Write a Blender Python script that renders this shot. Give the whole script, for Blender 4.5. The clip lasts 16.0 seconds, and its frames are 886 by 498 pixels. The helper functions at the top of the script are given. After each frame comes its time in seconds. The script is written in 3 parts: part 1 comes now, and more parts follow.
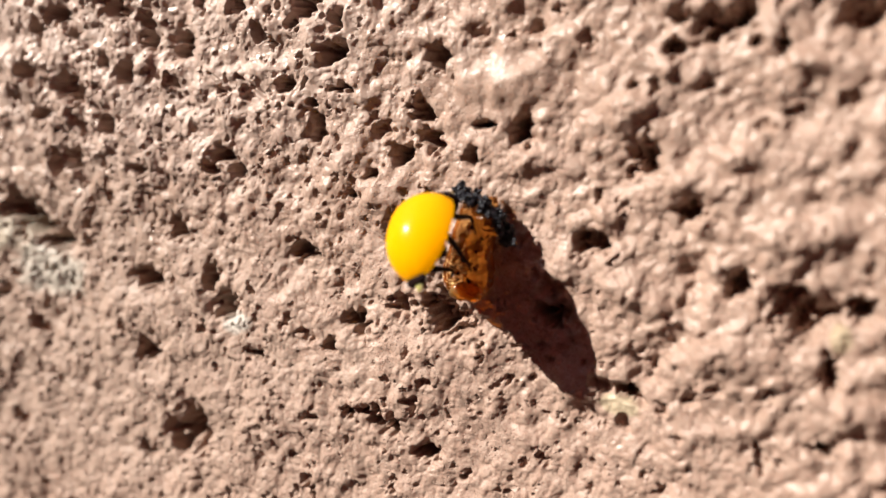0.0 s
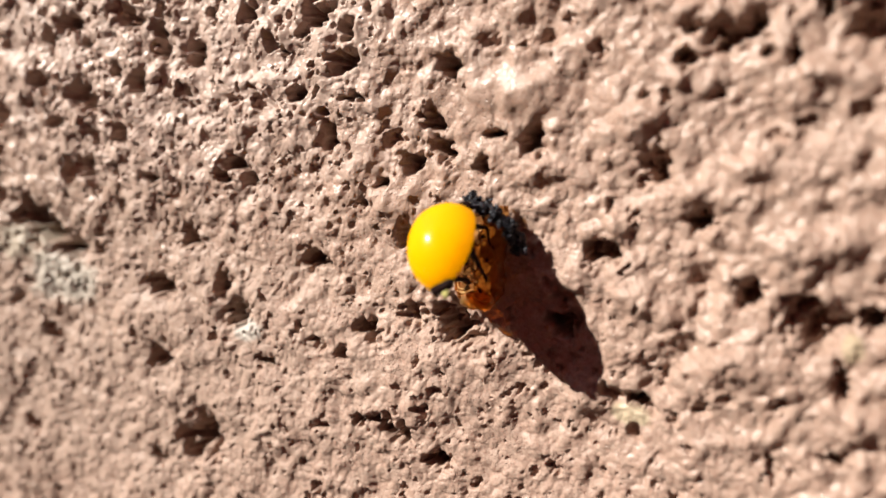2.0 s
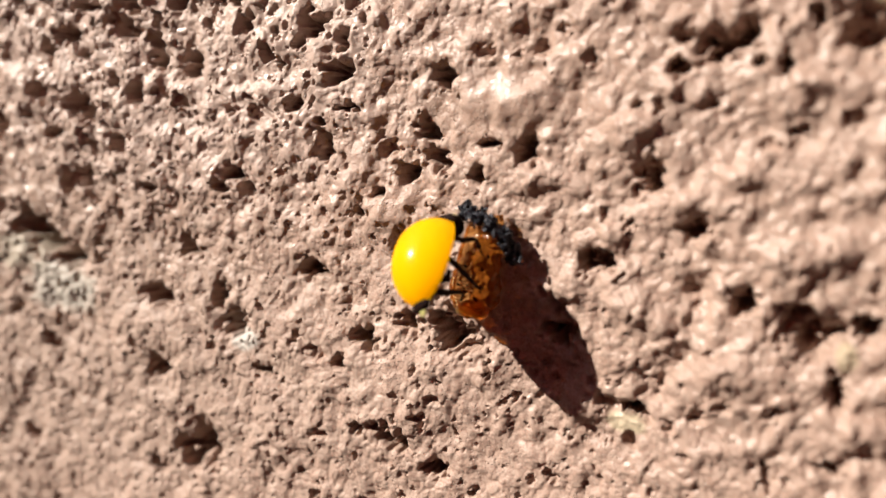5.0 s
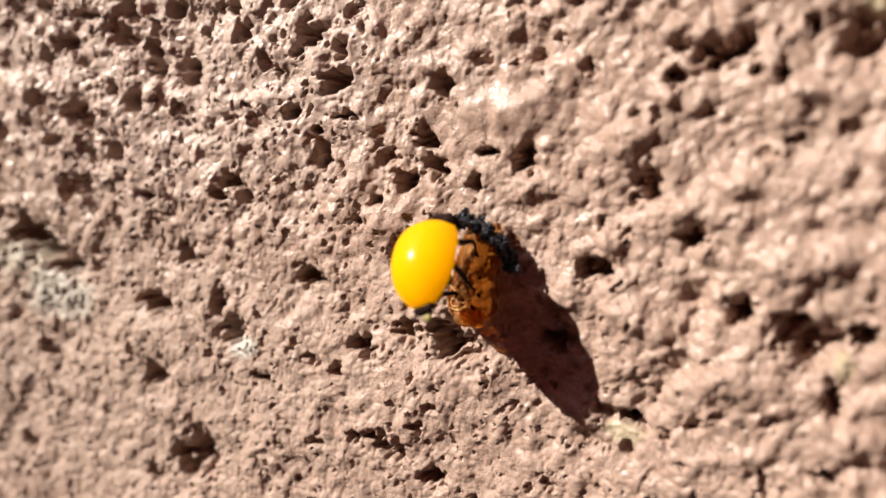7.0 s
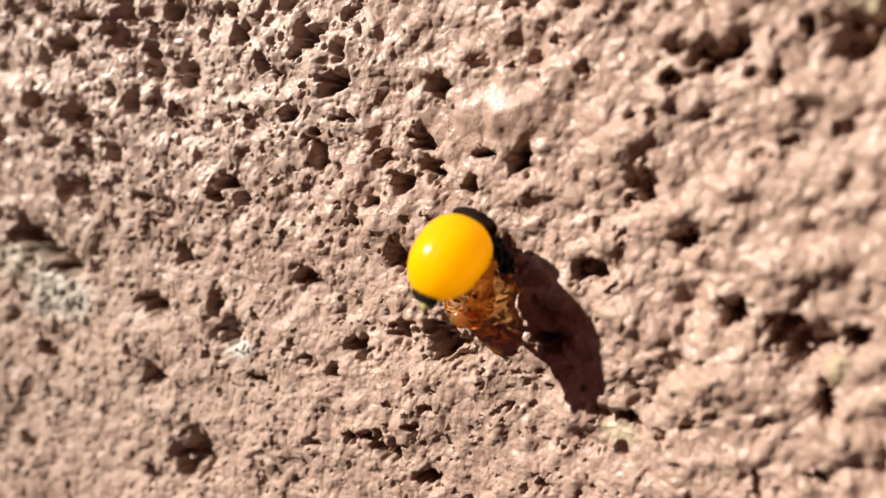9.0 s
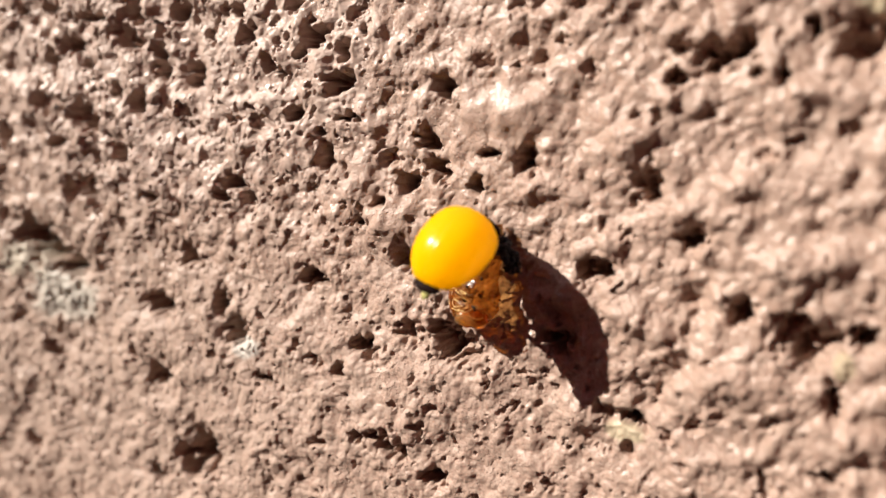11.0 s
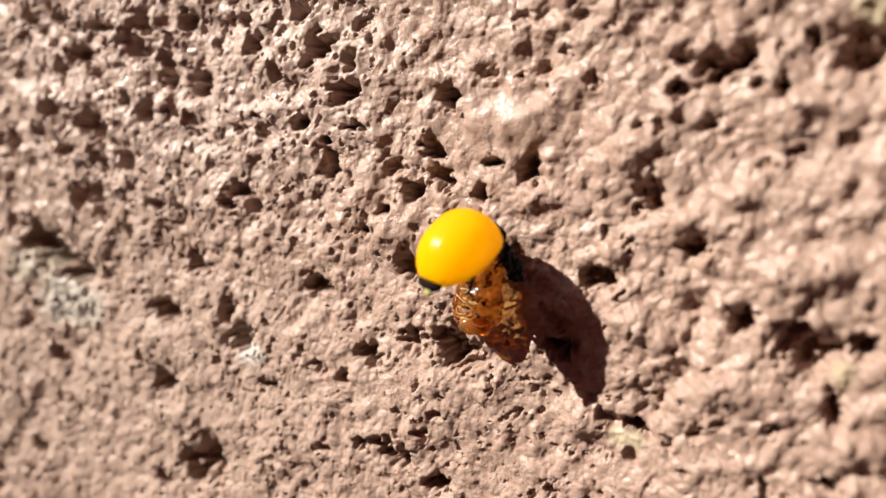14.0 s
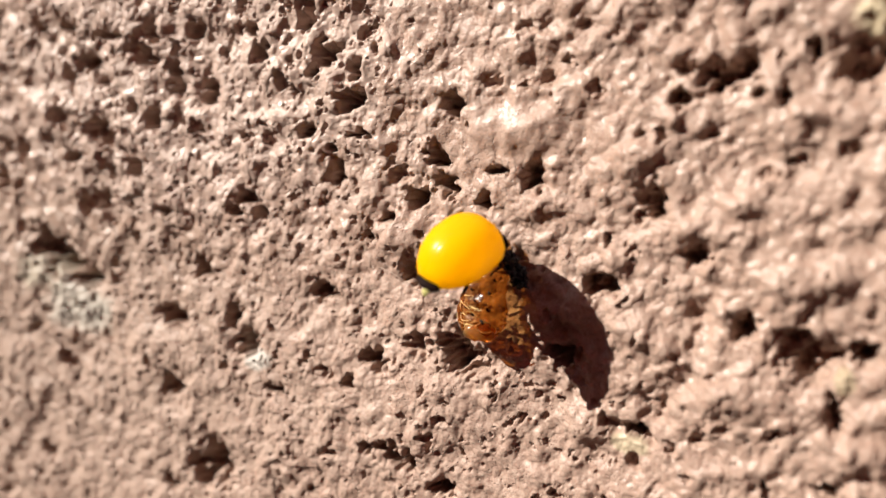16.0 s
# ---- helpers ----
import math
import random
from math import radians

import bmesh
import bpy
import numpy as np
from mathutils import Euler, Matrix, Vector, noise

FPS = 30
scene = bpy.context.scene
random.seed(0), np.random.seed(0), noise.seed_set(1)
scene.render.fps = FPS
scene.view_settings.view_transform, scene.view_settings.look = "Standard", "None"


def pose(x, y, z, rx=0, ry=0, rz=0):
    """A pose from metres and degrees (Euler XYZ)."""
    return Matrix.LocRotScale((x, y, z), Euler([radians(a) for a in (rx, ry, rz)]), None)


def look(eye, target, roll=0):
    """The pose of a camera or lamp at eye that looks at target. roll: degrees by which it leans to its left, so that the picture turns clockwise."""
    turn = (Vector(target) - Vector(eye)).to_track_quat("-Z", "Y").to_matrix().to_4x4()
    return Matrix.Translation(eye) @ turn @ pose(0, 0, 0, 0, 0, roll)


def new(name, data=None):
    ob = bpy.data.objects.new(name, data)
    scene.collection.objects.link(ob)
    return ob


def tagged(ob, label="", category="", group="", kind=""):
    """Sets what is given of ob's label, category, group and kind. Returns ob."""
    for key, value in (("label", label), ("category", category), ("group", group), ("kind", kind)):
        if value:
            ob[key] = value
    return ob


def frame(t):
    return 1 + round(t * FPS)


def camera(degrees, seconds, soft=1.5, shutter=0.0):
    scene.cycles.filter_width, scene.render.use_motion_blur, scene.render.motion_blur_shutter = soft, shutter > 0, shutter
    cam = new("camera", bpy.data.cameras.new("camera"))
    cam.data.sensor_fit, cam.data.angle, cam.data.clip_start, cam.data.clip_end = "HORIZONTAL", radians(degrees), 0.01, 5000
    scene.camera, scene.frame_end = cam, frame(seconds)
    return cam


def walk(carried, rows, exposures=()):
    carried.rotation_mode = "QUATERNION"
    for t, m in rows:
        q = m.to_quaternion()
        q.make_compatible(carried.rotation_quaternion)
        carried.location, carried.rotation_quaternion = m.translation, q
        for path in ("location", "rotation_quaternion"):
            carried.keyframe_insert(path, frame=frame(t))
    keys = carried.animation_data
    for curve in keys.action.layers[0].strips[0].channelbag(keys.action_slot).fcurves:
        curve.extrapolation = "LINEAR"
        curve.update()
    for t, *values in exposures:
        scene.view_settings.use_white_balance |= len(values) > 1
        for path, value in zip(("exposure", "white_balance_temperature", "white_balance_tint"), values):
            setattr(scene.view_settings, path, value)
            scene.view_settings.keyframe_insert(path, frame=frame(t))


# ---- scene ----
MM = 0.001

# camera: a phone held close to the wall; metres are written in millimetres here
cam = camera(53.0, 16.0, soft=1.5)
cam.data.dof.use_dof = True
cam.data.dof.focus_distance = 0.0583
cam.data.dof.aperture_fstop = 19.0
PATH = (
    (0.0, 22.44, -51.56, 5.96, 23.27, -7.78, 0.33),
    (0.5, 22.51, -51.40, 5.99, 23.31, -7.69, 0.36),
    (1.0, 22.43, -51.51, 5.96, 23.43, -7.57, 0.42),
    (1.5, 22.40, -51.59, 6.35, 23.64, -7.77, 0.29),
    (2.0, 22.29, -51.72, 6.39, 23.77, -7.64, 0.25),
    (2.5, 22.48, -51.66, 6.44, 24.02, -7.69, 0.15),
    (3.0, 22.47, -51.62, 6.52, 23.98, -7.68, 0.08),
    (3.5, 22.59, -51.66, 6.54, 23.97, -7.63, 0.07),
    (4.0, 22.74, -51.69, 6.68, 23.96, -7.58, 0.06),
    (6.5, 22.87, -51.59, 6.75, 24.02, -6.94, -0.06),
    (7.0, 22.93, -51.64, 6.76, 23.95, -6.87, 0.06),
    (7.5, 22.99, -51.70, 6.87, 24.03, -6.94, 0.11),
    (8.0, 23.08, -51.67, 6.82, 24.11, -6.86, 0.01),
    (8.5, 23.11, -51.53, 6.53, 24.06, -6.72, 0.04),
    (9.0, 23.23, -51.76, 6.70, 23.95, -6.68, 0.10),
    (11.5, 23.13, -51.93, 6.60, 24.23, -6.58, 0.18),
    (12.0, 23.13, -52.04, 6.63, 24.22, -6.49, 0.26),
    (12.5, 23.24, -52.04, 6.49, 24.24, -6.38, 0.28),
    (13.0, 23.29, -52.22, 6.74, 24.26, -6.28, 0.31),
    (13.5, 23.25, -52.30, 6.61, 24.31, -6.23, 0.26),
    (14.0, 23.31, -52.42, 6.75, 24.37, -6.19, 0.25),
    (14.5, 23.39, -52.80, 6.86, 24.49, -6.06, 0.22),
    (15.0, 23.54, -52.92, 6.96, 24.70, -6.06, 0.21),
    (15.5, 23.50, -52.86, 6.86, 24.73, -5.97, 0.26),
    (16.0, 23.52, -52.86, 7.24, 24.68, -6.17, 0.19),
)


def held(x, y, z, yaw, pitch, lean):
    return pose(x * MM, y * MM, z * MM, 90 + pitch, -lean, yaw)


walk(cam, [(t, held(*row)) for t, *row in PATH])

# daylight: a low sun from the upper left, grazing the wall
SUN_FROM = Vector((-0.603, -0.542, 0.585)).normalized()
world = bpy.data.worlds.new("sky")
scene.world = world
world.use_nodes = True
sky = world.node_tree.nodes.new("ShaderNodeTexSky")
sky.sky_type = "NISHITA"
sky.sun_disc = False
sky.sun_elevation = math.asin(SUN_FROM.z)
sky.sun_rotation = math.atan2(SUN_FROM.x, SUN_FROM.y)
world.node_tree.links.new(sky.outputs[0], world.node_tree.nodes["Background"].inputs[0])
world.node_tree.nodes["Background"].inputs[1].default_value = 0.077
sun = new("sun", bpy.data.lights.new("sun", "SUN"))
sun.data.energy, sun.data.angle, sun.data.color = 4.85, radians(0.53), (1.0, 0.957, 0.87)
sun.matrix_world = look(SUN_FROM * 3, (0, 0, 0))
scene.view_settings.exposure = 1.06


# ---- materials ----
def material(name):
    m = bpy.data.materials.new(name)
    m.use_nodes = True
    t = m.node_tree
    return m, t, t.nodes["Principled BSDF"]


def node(t, kind, **values):
    n = t.nodes.new(kind)
    for key, value in values.items():
        n.inputs[key].default_value = value
    return n


def noise_of(t, scale, detail=4.0, rough=0.55, coords=None):
    n = node(t, "ShaderNodeTexNoise", Scale=scale, Detail=detail, Roughness=rough)
    if coords:
        t.links.new(coords, n.inputs["Vector"])
    return n.outputs["Fac"]


def ramp(t, fac, *stops):
    n = t.nodes.new("ShaderNodeValToRGB")
    e = n.color_ramp.elements
    while len(e) < len(stops):
        e.new(0.5)
    for el, (pos, col) in zip(e, stops):
        el.position, el.color = pos, (*col, 1)
    t.links.new(fac, n.inputs[0])
    return n.outputs[0]


def mixed(t, fac, a, b):
    n = t.nodes.new("ShaderNodeMix")
    n.data_type = "RGBA"
    for slot, value in ((n.inputs[0], fac), (n.inputs[6], a), (n.inputs[7], b)):
        if isinstance(value, (int, float)):
            slot.default_value = value
        elif isinstance(value, tuple):
            slot.default_value = (*value, 1)
        else:
            t.links.new(value, slot)
    return n.outputs[2]


def maths(t, op, a, b=0.0):
    n = t.nodes.new("ShaderNodeMath")
    n.operation = op
    for slot, value in zip(n.inputs, (a, b)):
        if isinstance(value, (int, float)):
            slot.default_value = value
        else:
            t.links.new(value, slot)
    return n.outputs[0]


def bumped(t, shader, height, distance, strength=1.0):
    n = node(t, "ShaderNodeBump", Strength=strength, Distance=distance)
    t.links.new(height, n.inputs["Height"])
    t.links.new(n.outputs[0], shader.inputs["Normal"])


def patch_mask(t, coords, x, z, rx, rz, grain):
    """1 inside a ragged patch of the wall round (x, z), in millimetres."""
    n = node(t, "ShaderNodeMapping")
    n.inputs["Location"].default_value = (-x / rx, 0, -z / rz)
    n.inputs["Scale"].default_value = (1000 / rx, 0, 1000 / rz)
    t.links.new(coords, n.inputs["Vector"])
    length = t.nodes.new("ShaderNodeVectorMath")
    length.operation = "LENGTH"
    t.links.new(n.outputs[0], length.inputs[0])
    d = maths(t, "ADD", length.outputs["Value"], maths(t, "MULTIPLY", maths(t, "SUBTRACT", grain, 0.5), 1.9))
    return ramp(t, d, (0.55, (1, 1, 1)), (0.95, (0, 0, 0)))


def paint_material():
    m, t, s = material("painted concrete")
    co = t.nodes.new("ShaderNodeTexCoord").outputs["Object"]
    broad = noise_of(t, 90, 3, 0.5, co)
    fine = noise_of(t, 1500, 5, 0.6, co)
    grain = noise_of(t, 7000, 3, 0.6, co)
    base = ramp(t, broad, (0.3, (0.303, 0.196, 0.149)), (0.7, (0.344, 0.227, 0.173)))
    base = mixed(t, ramp(t, fine, (0.35, (0, 0, 0)), (0.75, (1, 1, 1))), base, (0.380, 0.274, 0.219))
    base = mixed(t, ramp(t, grain, (0.36, (0.8, 0.8, 0.8)), (0.50, (0, 0, 0))), base, (0.255, 0.160, 0.121))
    # broad tan and paler tones first, then worn-off paint: pale grey lime, ochre sand
    rag = noise_of(t, 420, 4, 0.6, co)
    for x, z, rx, rz, colour in (
        (-34.0, -9.0, 32.0, 19.0, (0.325, 0.229, 0.180)), (-22.0, 12.0, 26.0, 13.0, (0.400, 0.292, 0.242)),
        (-33.6, -5.2, 4.6, 2.8, (0.40, 0.362, 0.310)), (-37.6, -2.6, 3.4, 2.0, (0.36, 0.310, 0.245)),
        (-15.6, -8.0, 1.5, 0.9, (0.44, 0.40, 0.355)), (25.2, 14.4, 3.0, 2.2, (0.40, 0.33, 0.21)),
        (12.0, -10.5, 1.4, 0.7, (0.41, 0.335, 0.225)), (23.7, -4.9, 0.6, 0.9, (0.33, 0.26, 0.17)),
    ):
        base = mixed(t, maths(t, "MULTIPLY", patch_mask(t, co, x, z, rx, rz, rag), 0.8), base, colour)
    t.links.new(base, s.inputs["Base Color"])
    gloss = noise_of(t, 330, 4, 0.65, co)
    wet = maths(t, "ADD", maths(t, "MULTIPLY", gloss, 0.55), maths(t, "ADD", maths(t, "MULTIPLY", fine, 0.2), maths(t, "MULTIPLY", grain, 0.25)))
    # the paint lies thinner and duller on the lower left part
    split = t.nodes.new("ShaderNodeSeparateXYZ")
    t.links.new(co, split.inputs[0])
    upper = ramp(t, maths(t, "ADD", maths(t, "MULTIPLY", maths(t, "MAXIMUM", maths(t, "ADD", split.outputs["Z"], maths(t, "MULTIPLY", split.outputs["X"], -0.12)), maths(t, "SUBTRACT", maths(t, "MULTIPLY", split.outputs["X"], 0.9), 0.006)), 28.0), 0.5), (0.2, (0, 0, 0)), (0.75, (1, 1, 1)))
    wet = maths(t, "ADD", wet, maths(t, "MULTIPLY", maths(t, "SUBTRACT", upper, 0.5), 0.11))
    t.links.new(ramp(t, wet, (0.45, (0.62, 0.62, 0.62)), (0.62, (0.24, 0.24, 0.24))), s.inputs["Roughness"])
    s.inputs["Specular IOR Level"].default_value = 0.32
    # pinholes left by burst bubbles, and specks of grit under the paint
    few = ramp(t, noise_of(t, 420, 3, 0.6, co), (0.40, (0, 0, 0)), (0.60, (1, 1, 1)))
    pits = []
    for scale, low, high in ((3400, 0.10, 0.26), (6500, 0.16, 0.34)):
        cell = node(t, "ShaderNodeTexVoronoi", Scale=scale)
        t.links.new(co, cell.inputs["Vector"])
        pits.append(mixed(t, few, (1.0, 1.0, 1.0), ramp(t, cell.outputs["Distance"], (low, (0, 0, 0)), (high, (1, 1, 1)))))
    soft = node(t, "ShaderNodeBump", Strength=0.6, Distance=0.00010)
    t.links.new(maths(t, "ADD", maths(t, "MULTIPLY", fine, 0.5), maths(t, "MULTIPLY", grain, 0.45)), soft.inputs["Height"])
    sharp = node(t, "ShaderNodeBump", Strength=0.9, Distance=0.00007)
    t.links.new(maths(t, "ADD", pits[0], maths(t, "MULTIPLY", pits[1], 0.6)), sharp.inputs["Height"])
    t.links.new(soft.outputs[0], sharp.inputs["Normal"])
    t.links.new(sharp.outputs[0], s.inputs["Normal"])
    return m


def shell_material(name, colour, rough=0.2, glow=0.0, streak=None):
    """Glossy chitin; a fresh wing case lets some sunlight through."""
    m, t, s = material(name)
    co = t.nodes.new("ShaderNodeTexCoord").outputs["Object"]
    soft = noise_of(t, 260, 3, 0.5, co)
    base = mixed(t, ramp(t, soft, (0.35, (0, 0, 0)), (0.7, (1, 1, 1))), colour, streak or tuple(c * 0.88 for c in colour))
    t.links.new(base, s.inputs["Base Color"])
    s.inputs["Roughness"].default_value = rough
    s.inputs["Specular IOR Level"].default_value = 0.4
    s.inputs["Coat Weight"].default_value = 0.1
    s.inputs["Coat Roughness"].default_value = 0.08
    bumped(t, s, noise_of(t, 9000, 2, 0.5, co), 0.000012, 0.35)
    if glow:
        lit = t.nodes.new("ShaderNodeBsdfTranslucent")
        lit.inputs["Color"].default_value = (0.97, 0.66, 0.015, 1)
        both = t.nodes.new("ShaderNodeMixShader")
        both.inputs[0].default_value = glow
        t.links.new(s.outputs[0], both.inputs[1])
        t.links.new(lit.outputs[0], both.inputs[2])
        t.links.new(both.outputs[0], t.nodes["Material Output"].inputs["Surface"])
    return m


def dark_material(name, colour, rough, relief, scale=2500, gloss=0.3):
    m, t, s = material(name)
    co = t.nodes.new("ShaderNodeTexCoord").outputs["Object"]
    n = noise_of(t, scale, 4, 0.6, co)
    t.links.new(ramp(t, n, (0.3, tuple(c * 0.6 for c in colour)), (0.75, tuple(min(1, c * 1.5) for c in colour))), s.inputs["Base Color"])
    s.inputs["Roughness"].default_value = rough
    s.inputs["Specular IOR Level"].default_value = gloss
    bumped(t, s, n, relief, 0.8)
    return m


def amber_material(name, deep, clear, see):
    """Thin amber skin: it lets tinted sunlight through and shines where it is wet-looking."""
    m, t, s = material(name)
    co = t.nodes.new("ShaderNodeTexCoord").outputs["Object"]
    n = noise_of(t, 800, 2, 0.5, co)
    blot = noise_of(t, 1500, 3, 0.5, co)
    tone = ramp(t, n, (0.38, deep), (0.68, clear))
    tone = mixed(t, ramp(t, blot, (0.58, (0, 0, 0)), (0.74, (0.45, 0.45, 0.45))), tone, tuple(c * 0.4 for c in deep))
    t.links.new(tone, s.inputs["Base Color"])
    s.inputs["Roughness"].default_value = 0.14
    s.inputs["Specular IOR Level"].default_value = 0.6
    bumped(t, s, noise_of(t, 1500, 3, 0.55, co), 0.00010, 0.6)
    glass = t.nodes.new("ShaderNodeBsdfTransparent")
    t.links.new(ramp(t, n, (0.30, (0.86, 0.46, 0.15)), (0.62, (0.96, 0.66, 0.28))), glass.inputs["Color"])
    through_light = t.nodes.new("ShaderNodeBsdfTranslucent")
    t.links.new(tone, through_light.inputs["Color"])
    solid = t.nodes.new("ShaderNodeMixShader")
    solid.inputs[0].default_value = 0.68
    t.links.new(s.outputs[0], solid.inputs[1])
    t.links.new(through_light.outputs[0], solid.inputs[2])
    both = t.nodes.new("ShaderNodeMixShader")
    both.inputs[0].default_value = see
    t.links.new(solid.outputs[0], both.inputs[1])
    t.links.new(glass.outputs[0], both.inputs[2])
    shine = t.nodes.new("ShaderNodeBsdfGlossy")
    shine.inputs["Roughness"].default_value = 0.30
    edge = node(t, "ShaderNodeFresnel", IOR=1.22)
    wet = t.nodes.new("ShaderNodeMixShader")
    for slot, value in zip(wet.inputs, (edge.outputs[0], both.outputs[0], shine.outputs[0])):
        t.links.new(value, slot)
    t.links.new(s.inputs["Normal"].links[0].from_socket, shine.inputs["Normal"])
    t.links.new(wet.outputs[0], t.nodes["Material Output"].inputs["Surface"])
    return m


PAINT = paint_material()
YELLOW = shell_material("fresh yellow elytra", (0.98, 0.62, 0.003), rough=0.22, streak=(0.98, 0.59, 0.003), glow=0.72)
PALE_BOUNCE = shell_material("pale light-bouncing hind wings", (0.95, 0.80, 0.35), rough=0.7)
CREAM = shell_material("cream chitin", (0.85, 0.68, 0.33))
OLIVE = dark_material("olive membrane", (0.34, 0.31, 0.11), 0.7, 0.00002, gloss=0.1)
BLACK = dark_material("black chitin", (0.012, 0.006, 0.005), 0.55, 0.00002, gloss=0.02)
LEG = dark_material("dark brown leg", (0.016, 0.007, 0.004), 0.5, 0.00002, gloss=0.06)
SOOT = dark_material("shed black skin", (0.018, 0.018, 0.024), 0.45, 0.00008, 4000)
AMBER = amber_material("amber pupal skin", (0.16, 0.036, 0.005), (0.48, 0.16, 0.018), 0.54)
AMBER_CLEAR = amber_material("clear amber membrane", (0.80, 0.42, 0.08), (0.98, 0.72, 0.30), 0.7)
SPOT = dark_material("dark pupal marking", (0.016, 0.008, 0.004), 0.6, 0.00003, gloss=0.1)

TUBE = shell_material("dry breathing tube", (0.62, 0.42, 0.17), rough=0.5)
THREAD = shell_material("pale thread", (0.34, 0.25, 0.20), rough=0.7)


def soil_material():
    m, t, s = material("dry ground")
    co = t.nodes.new("ShaderNodeTexCoord").outputs["Object"]
    n = noise_of(t, 6, 6, 0.6, co)
    t.links.new(ramp(t, n, (0.3, (0.20, 0.105, 0.07)), (0.7, (0.31, 0.17, 0.11))), s.inputs["Base Color"])
    s.inputs["Roughness"].default_value = 0.9
    bumped(t, s, noise_of(t, 60, 5, 0.6, co), 0.01, 0.6)
    return m


SOIL = soil_material()
# red enough that the added unseen walls tint the shade by their bounce
BOUNCE_RED = dark_material("reddish bounce wall", (0.56, 0.19, 0.15), 0.8, 0.01, 3)


# ---- the wall: one cast block face under thick paint, in millimetres ----
def lattice(i, j, seed):
    """Repeatable random numbers from 0 to 1 on a lattice."""
    n = (i.astype(np.int64) * 374761393 + j.astype(np.int64) * 668265263 + seed * 1442695041) & 0xFFFFFFFF
    n = ((n ^ (n >> 13)) * 1274126177) & 0xFFFFFFFF
    n = ((n ^ (n >> 16)) * 2246822519) & 0xFFFFFFFF
    return ((n ^ (n >> 15)) & 0xFFFFFF) / float(0xFFFFFF)


def swell(u, v, size, seed):
    """Smooth gradient noise, about -1 to 1, with lumps of that size."""
    c, k = math.cos(1.7 * seed) / size, math.sin(1.7 * seed) / size
    x, y = u * c - v * k + 0.37 * seed, u * k + v * c + 0.71 * seed
    i, j = np.floor(x), np.floor(y)
    x, y = x - i, y - j
    i, j = i.astype(np.int64), j.astype(np.int64)
    a, b = x * x * x * (x * (x * 6 - 15) + 10), y * y * y * (y * (y * 6 - 15) + 10)

    def slope(di, dj):
        g = lattice(i + di, j + dj, seed) * 2 * math.pi
        return np.cos(g) * (x - di) + np.sin(g) * (y - dj)

    low = slope(0, 0) * (1 - a) + slope(1, 0) * a
    high = slope(0, 1) * (1 - a) + slope(1, 1) * a
    return (low * (1 - b) + high * b) * 1.6


def cells(u, v, size, seed, reach=0.85):
    """Round knobs, one a cell, of uneven size: their height from 0 to 1, and the knob's random number."""
    c, k = math.cos(1.7 * seed) / size, math.sin(1.7 * seed) / size
    x, y = u * c - v * k, u * k + v * c
    i, j = np.floor(x).astype(np.int64), np.floor(y).astype(np.int64)
    top = np.zeros_like(x)
    luck = np.zeros_like(x)
    for di in (-1, 0, 1):
        for dj in (-1, 0, 1):
            p, q = i + di, j + dj
            cx, cy = p + lattice(p, q, seed), q + lattice(p, q, seed + 1)
            r = reach * (0.45 + 0.55 * lattice(p, q, seed + 2))
            bump = np.clip(1 - ((x - cx) ** 2 + (y - cy) ** 2) / r**2, 0, None) * r / reach
            better = bump > top
            luck = np.where(better, lattice(p, q, seed + 3), luck)
            top = np.where(better, bump, top)
    return top, luck


def blobs(u, v, size, seed, reach=1.1):
    """Soft drops of paint, one a cell, that run into each other without a crease; 0 to about 1.5."""
    c, k = math.cos(1.7 * seed) / size, math.sin(1.7 * seed) / size
    x, y = u * c - v * k, u * k + v * c
    i, j = np.floor(x).astype(np.int64), np.floor(y).astype(np.int64)
    total = np.zeros_like(x)
    for di in (-1, 0, 1):
        for dj in (-1, 0, 1):
            p, q = i + di, j + dj
            cx, cy = p + lattice(p, q, seed), q + lattice(p, q, seed + 1)
            r = reach * (0.4 + 0.6 * lattice(p, q, seed + 2))
            total += np.clip(1 - ((x - cx) ** 2 + (y - cy) ** 2) / r**2, 0, None) ** 2 * r / reach
    return total


def smooth(a, b, x):
    x = np.clip((x - a) / (b - a), 0, 1)
    return x * x * (3 - 2 * x)


# x, z, width and height of what stands out on the wall: deep pores, soft hollows, large lumps
PORES_LOWER_LEFT = (
    (-23.8, -5.2, 2.8, 1.7), (-22.7, -5.6, 1.4, 1.1), (-16.7, -6.8, 2.5, 1.7), (-18.0, -4.9, 1.4, 2.4), (-20.6, -1.4, 2.2, 1.5),
    (-23.9, -10.9, 2.5, 1.6), (-21.4, -17.5, 1.8, 2.9), (-19.7, -16.6, 2.7, 3.7), (-14.2, -10.1, 1.9, 0.9), (-10.4, -2.6, 2.0, 1.4),
    (-9.3, -2.7, 1.4, 0.7), (-5.7, -7.2, 1.6, 1.6), (-6.6, -6.9, 1.2, 1.0), (-8.0, -8.9, 1.4, 0.9), (-4.5, -13.3, 1.9, 1.4),
    (-3.3, -13.8, 1.8, 1.6), (-6.5, -13.3, 1.3, 1.1), (-0.9, -15.4, 2.2, 1.1), (-24.5, -18.8, 1.4, 1.2), (-36.6, -0.4, 4.1, 2.1),
    (-34.7, -1.6, 4.2, 2.3), (-32.7, -2.9, 3.9, 1.9),
)
